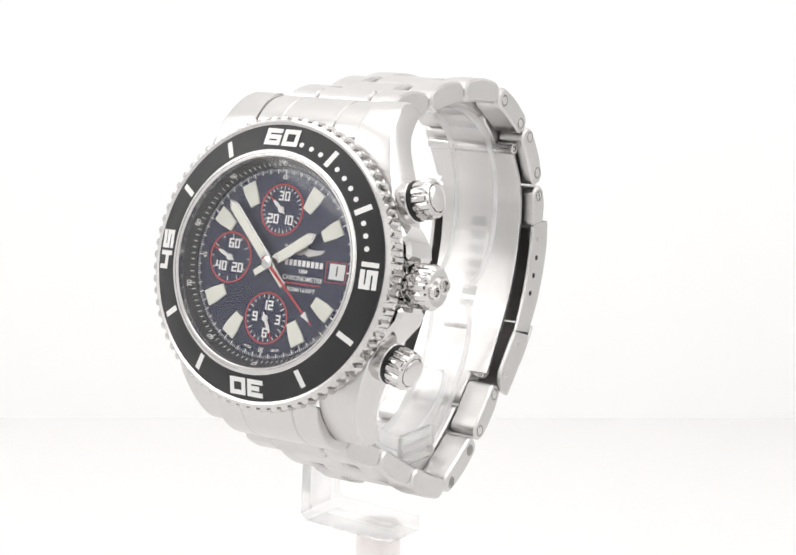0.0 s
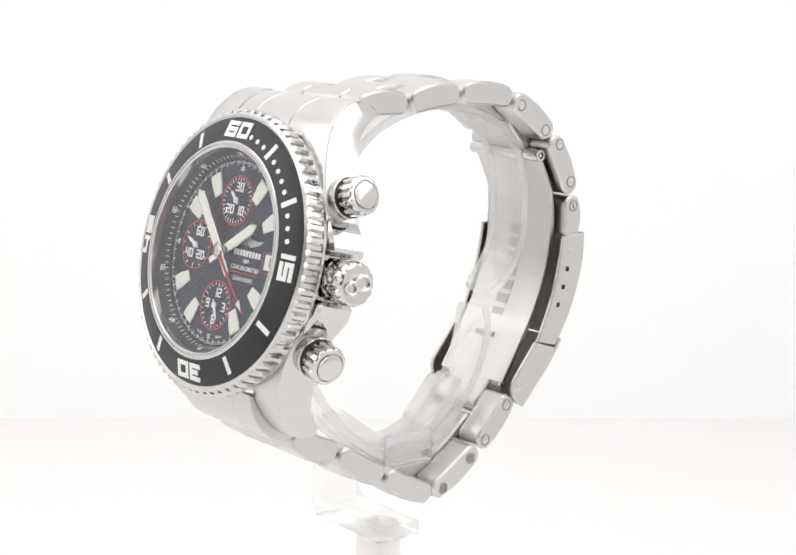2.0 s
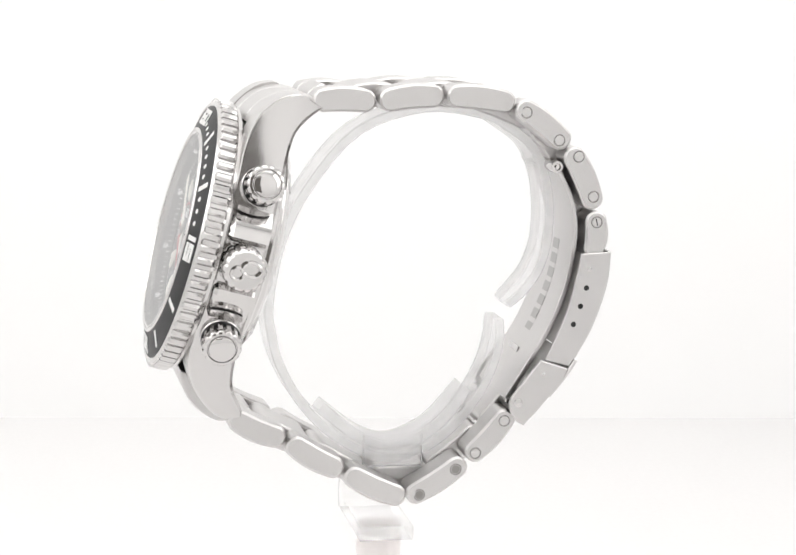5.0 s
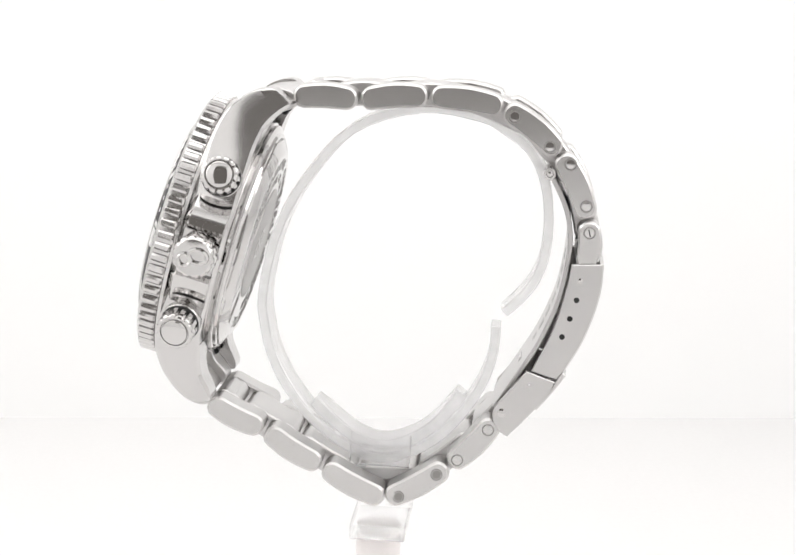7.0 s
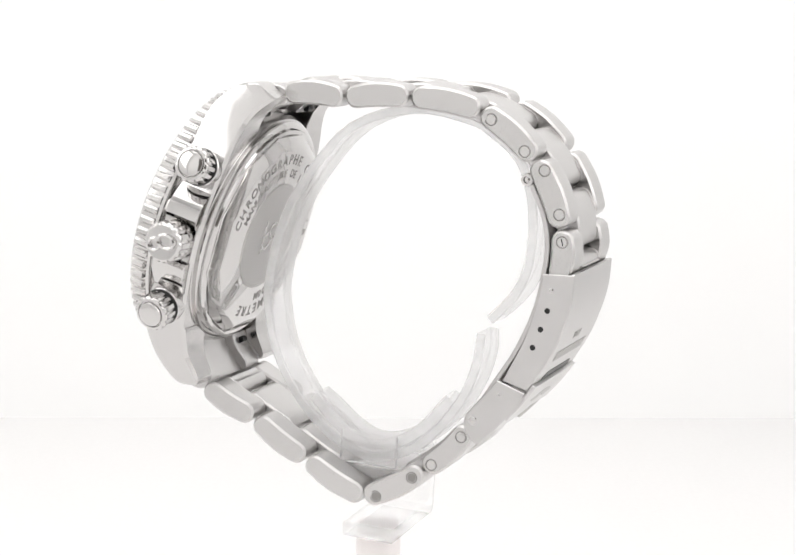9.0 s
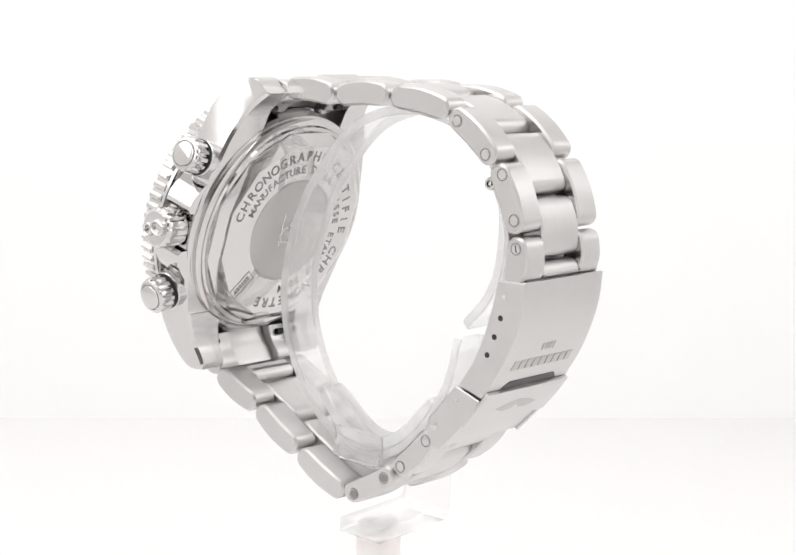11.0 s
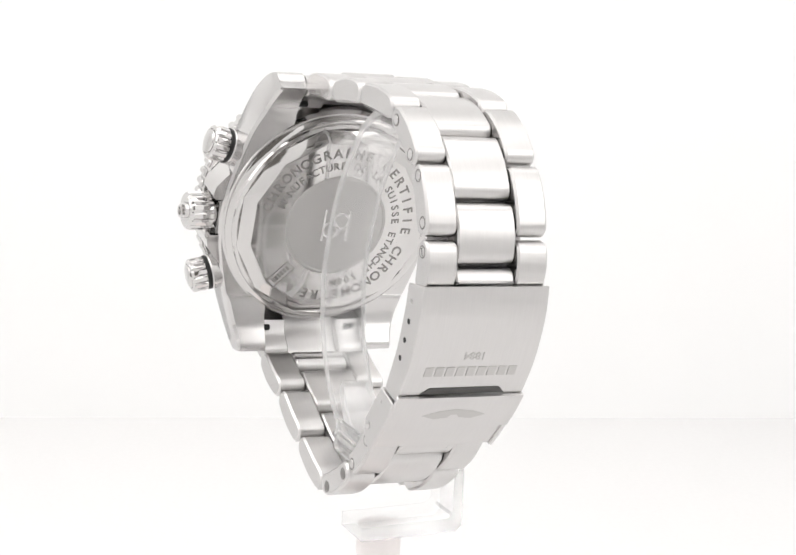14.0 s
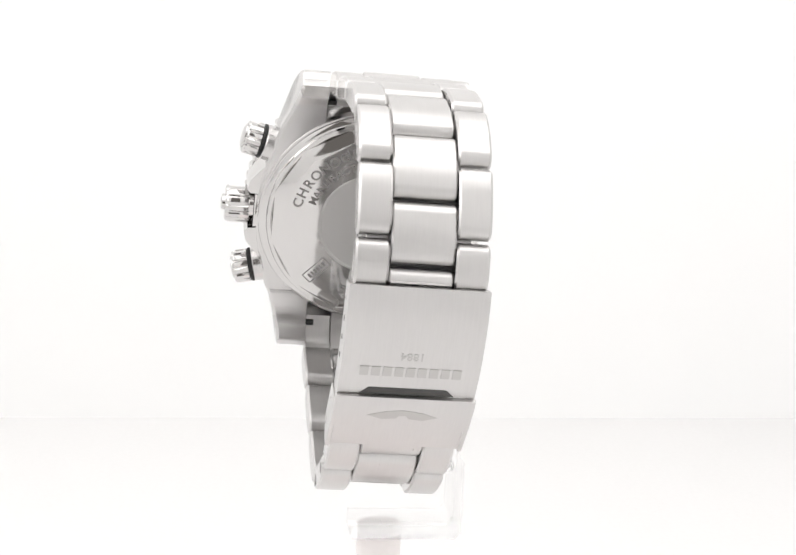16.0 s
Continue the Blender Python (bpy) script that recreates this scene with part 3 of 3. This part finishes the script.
subdial(0.2, 8.2, ((0.1, 2.1, "30"), (-1.45, -1.45, "20"), (1.55, -1.45, "10")), 30, -51, 2.5, 0.9)
subdial(-8.2, 0.1, ((0.4, 2.2, "60"), (-1.55, -1.4, "40"), (1.55, -1.4, "20")), 12, -66, 3.0, 0.9)
subdial(0.1, -8.3, ((0.3, 2.0, "12"), (-2.1, 0.1, "9"), (2.2, 0.0, "3"), (0.1, -2.2, "6")), 24, 151, 3.0, 0.9)

# maker's emblem and print
bm = plate([(2.2, 2.3), (4.6, 1.7), (5.4, 2.0), (6.3, 1.6), (8.6, 2.2), (9.2, 2.9), (7.4, 2.7), (6.0, 2.9), (5.4, 3.4), (4.8, 2.9), (3.4, 2.8), (1.6, 3.2)], DZ, DZ + 0.18, 0.08)
wpart("emblem", bm, MATT_STEEL, "small winged metal emblem", dial)
for k in range(9):
    wpart("printed_bar", bars(1, 0.56, 0.92, 0, Matrix.Translation((5.6 + (k - 4) * 0.8, 0.55, DZ))), WHITE, "", dial, smooth=False)
wpart("dial_print", letters("1884", 0.85, Matrix.Translation((5.6, -0.65, DZ + 0.02)), 0.02), WHITE, "", dial)
wpart("dial_print", letters("CHRONOMETRE", 0.98, Matrix.Translation((5.7, -1.75, DZ + 0.02)), 0.02), WHITE, "", dial)
wpart("red_line", plate([(2.4, -2.62), (9.0, -2.62), (9.0, -2.42), (2.4, -2.42)], DZ, DZ + 0.03), RED, "thin red printed line", dial)
wpart("dial_print", letters("500M/1650FT", 0.92, Matrix.Translation((5.7, -3.45, DZ + 0.02)), 0.02), WHITE, "", dial)
for s, text in ((-1, "SWISS"), (1, "MADE")):
    wpart("dial_print", letters(text, 0.55, Matrix.Translation((s * 2.6, -12.9, DZ + 0.02)) @ Matrix.Rotation(radians(s * 11), 4, "Z"), 0.02), WHITE, "", dial)

# date
frame_bm = merged([plate([(9.7, y0), (13.5, y0), (13.5, y0 + 0.11), (9.7, y0 + 0.11)], DZ, DZ + 0.05) for y0 in (-1.7, 1.34)]
                  + [plate([(x0, -1.54), (x0 + 0.11, -1.59), (x0 + 0.11, 1.34), (x0, 1.34)], DZ, DZ + 0.05) for x0 in (9.7, 13.34)])
date = wpart("date_frame", frame_bm, RED, "red frame of the date window", dial, smooth=False)
wpart("date_disc", plate([(10.35, -1.2), (13.1, -1.2), (13.1, 1.15), (10.35, 1.15)], DZ, DZ + 0.02), WHITE, "white date disc", dial)
wpart("date_figure", letters("1", 2.1, Matrix.Translation((11.7, 0, DZ + 0.03)), 0.015), RUBBER, "", dial)


# ---- pointers of the dial ----
def needle(name, angle, length, w, tail, z, label):
    m = clock(angle, 0, z)
    ob = wpart(name, plate([(-0.55, -tail), (0.55, -tail), (0.55, -1.0), (w / 2, 1.2), (w / 2, length - 1.3), (0, length), (-w / 2, length - 1.3), (-w / 2, 1.2), (-0.55, -1.0)], 0, 0.22, 0.08, m), POLISHED, label)
    k = w / 2 - 0.2
    wpart("lume_strip", plate([(-k, 1.7), (k, 1.7), (k, length - 1.5), (0, length - 0.5), (-k, length - 1.5)], 0.2, 0.27, 0.03, m), LUME, "cream lume strip", ob)
    wpart("white_tail", plate([(-0.42, 0.2 - tail), (0.42, 0.2 - tail), (0.42, -1.0), (-0.42, -1.0)], 0.2, 0.25, 0.02, m), LUME, "", ob)


needle("hour_needle", 56.3, 9.4, 1.75, 3.3, -1.75, "steel hour pointer with cream lume")
needle("minute_needle", 315, 12.6, 1.7, 4.6, -1.35, "steel minute pointer with cream lume")
m = clock(131, 0, -0.95)
red = wpart("seconds_needle", plate([(-0.3, -1.2), (0.3, -1.2), (0.22, 0.8), (0.1, 12.6), (-0.1, 12.6), (-0.22, 0.8)], 0, 0.15, 0.03, m), RED, "thin red chronograph pointer")
wpart("arrow_tip", plate([(-0.5, 10.4), (0.5, 10.4), (0.0, 12.1)], 0.05, 0.19, 0, m), WHITE, "", red)
wpart("centre_cap", lathe([(0.95, -1.0), (0.95, -0.75), (0.8, -0.68), (0, -0.66)], 28), POLISHED, "", red)


# ---- pushers and crown ----
def fluted(profile, n, m, depth):
    """A turned cap with n flutes where a profile point is marked."""
    bm = bmesh.new()
    seg = n * 8
    rings = []
    for r, z, mark in profile:
        if r == 0:
            rings.append([bm.verts.new(m @ Vector((0, 0, z)))])
            continue
        ring = []
        for k in range(seg):
            cut = depth * mark * (0.0, 0.0, 0.0, 0.0, 0.0, 0.65, 1.0, 0.65)[k % 8]
            a = 2 * math.pi * k / seg
            ring.append(bm.verts.new(m @ Vector(((r - cut) * math.cos(a), (r - cut) * math.sin(a), z))))
        rings.append(ring)
    for a, b in zip(rings, rings[1:]):
        for k in range(seg):
            n2 = (k + 1) % seg
            if len(b) == 1:
                bm.faces.new((a[k], a[n2], b[0]))
            else:
                bm.faces.new((a[k], a[n2], b[n2], b[k]))
    return bm


def outward(x, y, z, turn):
    """The z axis of the result points out of the case flank, turned towards 12 by turn."""
    return Matrix.Translation((x, y, z)) @ Matrix.Rotation(radians(turn), 4, "Z") @ Matrix.Rotation(radians(90), 4, "Y")


for y, turn in ((11.7, 14), (-11.9, -14)):
    m = outward(18.9, y, -8.3, turn)
    pusher = wpart("pusher", fluted([(2.2, 0.0, 0), (2.2, 1.75, 0), (2.85, 1.78, 1), (3.0, 1.95, 1), (3.0, 4.15, 1), (2.9, 4.4, 0.6), (2.65, 4.62, 0), (2.3, 4.68, 0), (2.2, 4.45, 0), (0, 4.45, 0)], 14, m, 0.26), POLISHED, "fluted polished steel screw-down pusher")
    wpart("seal_ring", lathe([(2.3, 1.1), (3.0, 1.15), (3.08, 1.3), (3.08, 1.6), (2.95, 1.75), (2.3, 1.75)], 40, m), RUBBER, "black seal ring", pusher)
    wpart("button", lathe([(2.08, 4.3), (2.08, 4.75), (2.0, 4.92), (1.7, 5.05), (0.9, 5.15), (0, 5.18)], 40, m), POLISHED, "", pusher)
    wpart("pusher_tube", lathe([(3.15, -1), (3.15, 0.9), (3.0, 1.1), (0, 1.1)], 40, m), SIDE_STEEL, "", pusher)
m = outward(20.9, -0.3, -8.2, 0)
crown = wpart("crown", fluted([(2.5, 0.0, 0), (2.5, 0.7, 0), (3.3, 0.75, 1), (3.4, 1.0, 1), (3.4, 4.3, 1), (3.15, 4.8, 0.7), (2.8, 5.05, 0), (0, 5.2, 0)], 14, m, 0.22), POLISHED, "fluted polished steel winding crown")
wpart("crown_emblem", lathe([(0.62, 4.9), (0.68, 5.5), (0.85, 5.6), (1.02, 5.5), (1.08, 4.9)], 24, m @ Matrix.Translation((0.75, 0.45, 0.1)) @ Matrix.Diagonal((1.7, 1.25, 1, 1)), True), POLISHED, "raised plain loops", crown)
wpart("crown_loop", lathe([(0.48, 4.9), (0.54, 5.48), (0.7, 5.58), (0.86, 5.48), (0.92, 4.9)], 24, m @ Matrix.Translation((-1.15, -0.6, 0.1)) @ Matrix.Diagonal((1.35, 1.35, 1, 1)), True), POLISHED, "", crown)
wpart("crown_recess", plate([(18.0, -3.4), (20.8, -3.4), (20.8, 2.8), (18.0, 2.8)], -11.0, -4.9, 0.2), POLISHED, "polished recess behind the crown", case)
for s in (1, -1):
    out = [(16.0, 3.0), (21.7, 3.4), (22.3, 4.1), (21.9, 5.8), (20.2, 7.9), (18.6, 9.4), (16.0, 9.8)]
    wpart("crown_guard", plate([(x, s * y - 0.3) for x, y in out], -11.2, -5.0, 0.6), POLISHED, "polished shoulder beside the crown", case)


# ---- case back engraving ----
def back_text(text, start, step, r, size):
    made = []
    for k, c in enumerate(text):
        if c == " ":
            continue
        a = radians(start + step * k)
        m = Matrix(((-math.cos(a), -math.sin(a), 0, -r * math.sin(a)), (-math.sin(a), math.cos(a), 0, r * math.cos(a)), (0, 0, -1, -14.6), (0, 0, 0, 1)))
        made.append(letters(c, size, m, 0.03, 0.022))
    return merged(made)


wpart("engraving", back_text("CHRONOGRAPHE CERTIFIE CHRONOMETRE", -76, 8.5, 13.7, 2.5), ENGRAVED, "engraved capital letters", case_back)
wpart("engraving", back_text("MANUFACTURE DE LA SUISSE ETANCHE 500M", -70, 6.75, 11.3, 1.95), ENGRAVED, "engraved capital letters", case_back)
m = Matrix.Translation((8.9, -9.6, -14.6)) @ Matrix.Rotation(radians(-47), 4, "Z") @ Matrix.Diagonal((1, 1, -1, 1))
wpart("stamp", merged([plate([(-2.6, y0), (2.6, y0), (2.6, y0 + 0.18), (-2.6, y0 + 0.18)], 0, 0.05, 0, m) for y0 in (-1.1, 0.92)]
                      + [plate([(x0, -0.92), (x0 + 0.18, -0.92), (x0 + 0.18, 0.92), (x0, 0.92)], 0, 0.05, 0, m) for x0 in (-2.6, 2.42)]
                      + [bars(6, 0.45, 0.9, 0.2, m)]), ENGRAVED, "small framed stamp", case_back, smooth=False)
m = Matrix.Translation((0, 0, -14.63)) @ Matrix.Diagonal((1, 1, -1, 1))
wpart("emblem", merged([lathe([(1.2, 0), (1.2, 0.08), (1.6, 0.08), (1.6, 0)], 32, m @ Matrix.Translation((dx, dy, 0)), True) for dx, dy in ((-0.9, 0.8), (0.9, -0.8))]
                       + [bars(2, 0.35, 6.0, 4.2, m)]), POLISHED, "raised plain emblem", case_back)

# ---- clasp details ----
for y, z, solid in ((11.5, -66.7, True), (8.3, -67.1, False), (5.1, -67.0, False), (1.9, -66.7, False)):
    m = Matrix.Translation((CL1 + sway(z) - 0.02, y, z)) @ Matrix.Rotation(radians(90), 4, "Y")
    if solid:
        wpart("spring_pin", lathe([(0.4, 0), (0.4, 0.06), (0.3, 0.1), (0, 0.1)], 16, m), POLISHED, "", clasp)
    else:
        # no hole is cut; a black disc gives the shade inside it
        wpart("pin_hole_shade", lathe([(0.46, 0.0), (0.46, 0.035), (0.38, 0.035), (0.38, 0.03), (0, 0.03)], 16, m), RUBBER, "black disc for the shade in a drilled hole", clasp)
for y, z, r in ((-7.3, -64.0, 0.25), (-13.0, -61.2, 0.75)):
    m = Matrix.Translation((CL1 + 0.28 + sway(z), y, z)) @ Matrix.Rotation(radians(90), 4, "Y")
    wpart("rivet", lathe([(r, 0), (r, 0.06), (r * 0.85, 0.1), (0, 0.12)], 18, m), POLISHED, "", clasp)
# outer plates: cut-out lip, raised lettering in bars, year


def on_clasp(y, z, tilt):
    return Matrix.Translation((-1.25, y, z)) @ Matrix.Rotation(radians(tilt), 4, "X") @ Matrix.Diagonal((1, -1, -1, 1))


for k in range(9):
    wpart("raised_bar", bars(1, 1.35, 1.75, 0, on_clasp(1.1, -69.92, -11.5) @ Matrix.Translation(((k - 4) * 1.77, 0, 0)), 0.12), MATT_STEEL, "", clasp)
wpart("raised_year", letters("1884", 1.9, on_clasp(4.0, -70.33, -7), 0.1), MATT_STEEL, "", clasp)
# the notch is a flat plate; its shade is put into the dark colour
wpart("thumb_notch", plate([(-7.3, 0.75), (-6.0, -0.6), (6.0, -0.6), (7.3, 0.75)], -0.1, 0.06, 0, on_clasp(-2.75, -68.97, -14.7)), SHADE_STEEL, "thumb notch under the cover edge, its shade in dark steel", clasp)
wing = plate([(-5.5, 0.5), (-3.2, 1.4), (-1, 1.1), (-0.5, 0.4), (0.5, 0.4), (1, 1.1), (3.2, 1.4), (5.5, 0.5), (3, -0.5), (0, -1.0), (-3, -0.5)], -0.05, 0.07, 0.04, on_clasp(-7.4, -67.98, -22.3))
wpart("flap_emblem", wing, MATT_STEEL, "faint winged relief", clasp)
# second step under the flap
step_line = spline([(-10.7, -65.75), (-13.8, -64.3), (-16.2, -62.9)], 4)
wpart("flap_step", prism(ribbon(step_line, -0.6, 0.0), CL0 + 0.3, CL1 - 0.3, 0.2, bend), BRUSHED, "", clasp)
# folding blades
blade_line = spline([(26.0, -57.3), (21.9, -60.9), (18.1, -62.9), (14.1, -63.9), (7.3, -64.5), (0.0, -63.7), (-6.7, -61.9), (-13.2, -59.9)], 6)
blade = wpart("folding_blade", prism(ribbon(blade_line, -0.35, 0.45), -7.8, 8.2, 0.12, bend), BRUSHED, "satin steel inner folding blade", clasp)
for y, z, t in ((13.5, -63.6, 9), (11.0, -63.95, 6), (8.5, -64.12, 2), (6.0, -64.1, -3), (3.5, -63.85, -7), (1.0, -63.5, -9), (-1.5, -63.05, -12)):
    # the stamped relief's shading is put into the bars' darker steel
    wpart("stamped_bar", bars(1, 2.9, 1.7, 0, Matrix.Translation((-1.2, y, z)) @ Matrix.Rotation(radians(t), 4, "X"), 0.05), STAMP_SHADE, "", clasp)
wpart("hinge", lathe([(0, -8.4), (0.95, -8.4), (1.05, -8.2), (1.05, 8.6), (0.95, 8.8), (0.6, 8.8), (0.5, 8.35), (0.35, 8.35), (0.3, 8.75), (0, 8.85)], 24, Matrix.Translation((-1.25, 26.2, -57.0)) @ Matrix.Rotation(radians(90), 4, "Y")), POLISHED, "", clasp)
wpart("blade_slot", prism(rounded(1.0, 0.3, 0.1), -3.2, 1.6, 0.05, lambda x, y, z: bend(x, y - 5.6, z - 61.85)), SIDE_STEEL, "", clasp)
wpart("catch", prism(rounded(2.6, 1.6, 0.4), -6.5, 7.2, 0.2, lambda x, y, z: bend(x, y - 12.8, z - 61.0)), POLISHED, "", clasp)
# black rods put in for the shade of the slots at the lug roots
for s in (1, -1):
    for sx in (1, -1):
        wpart("lug_slot_shade", lathe([(0, 0), (0.55, 0), (0.55, 1.6), (0, 1.6)], 16, Matrix.Translation((sx * 8.2, s * 21.6, -11.9)) @ Matrix.Rotation(radians(90), 4, "Y")), RUBBER, "", bracelet)

# slot of a screwed pin head, its shade laid on as a black strip
wpart("screw_slot_shade", plate([(-0.08, -0.6), (0.08, -0.6), (0.08, 0.6), (-0.08, 0.6)], 0, 0.09, 0, Matrix.Translation((10.1 + sway(-65.8), 19.2, -65.8)) @ Matrix.Rotation(radians(90), 4, "Y") @ Matrix.Rotation(radians(30), 4, "Z")), RUBBER, "", bracelet)


# ---- what moves: the watch and its stand turn together ----
def motions():
    rows = []
    for k in range(17):
        u = (k - 8) / 8
        rows.append((float(k), pose(0, 0, BASE_Z, 0, 0, -70.510 * u + 0.2354 * u * u + 0.6819 * u ** 3)))
    walk(watch, rows)
    walk(stand, rows)


motions()
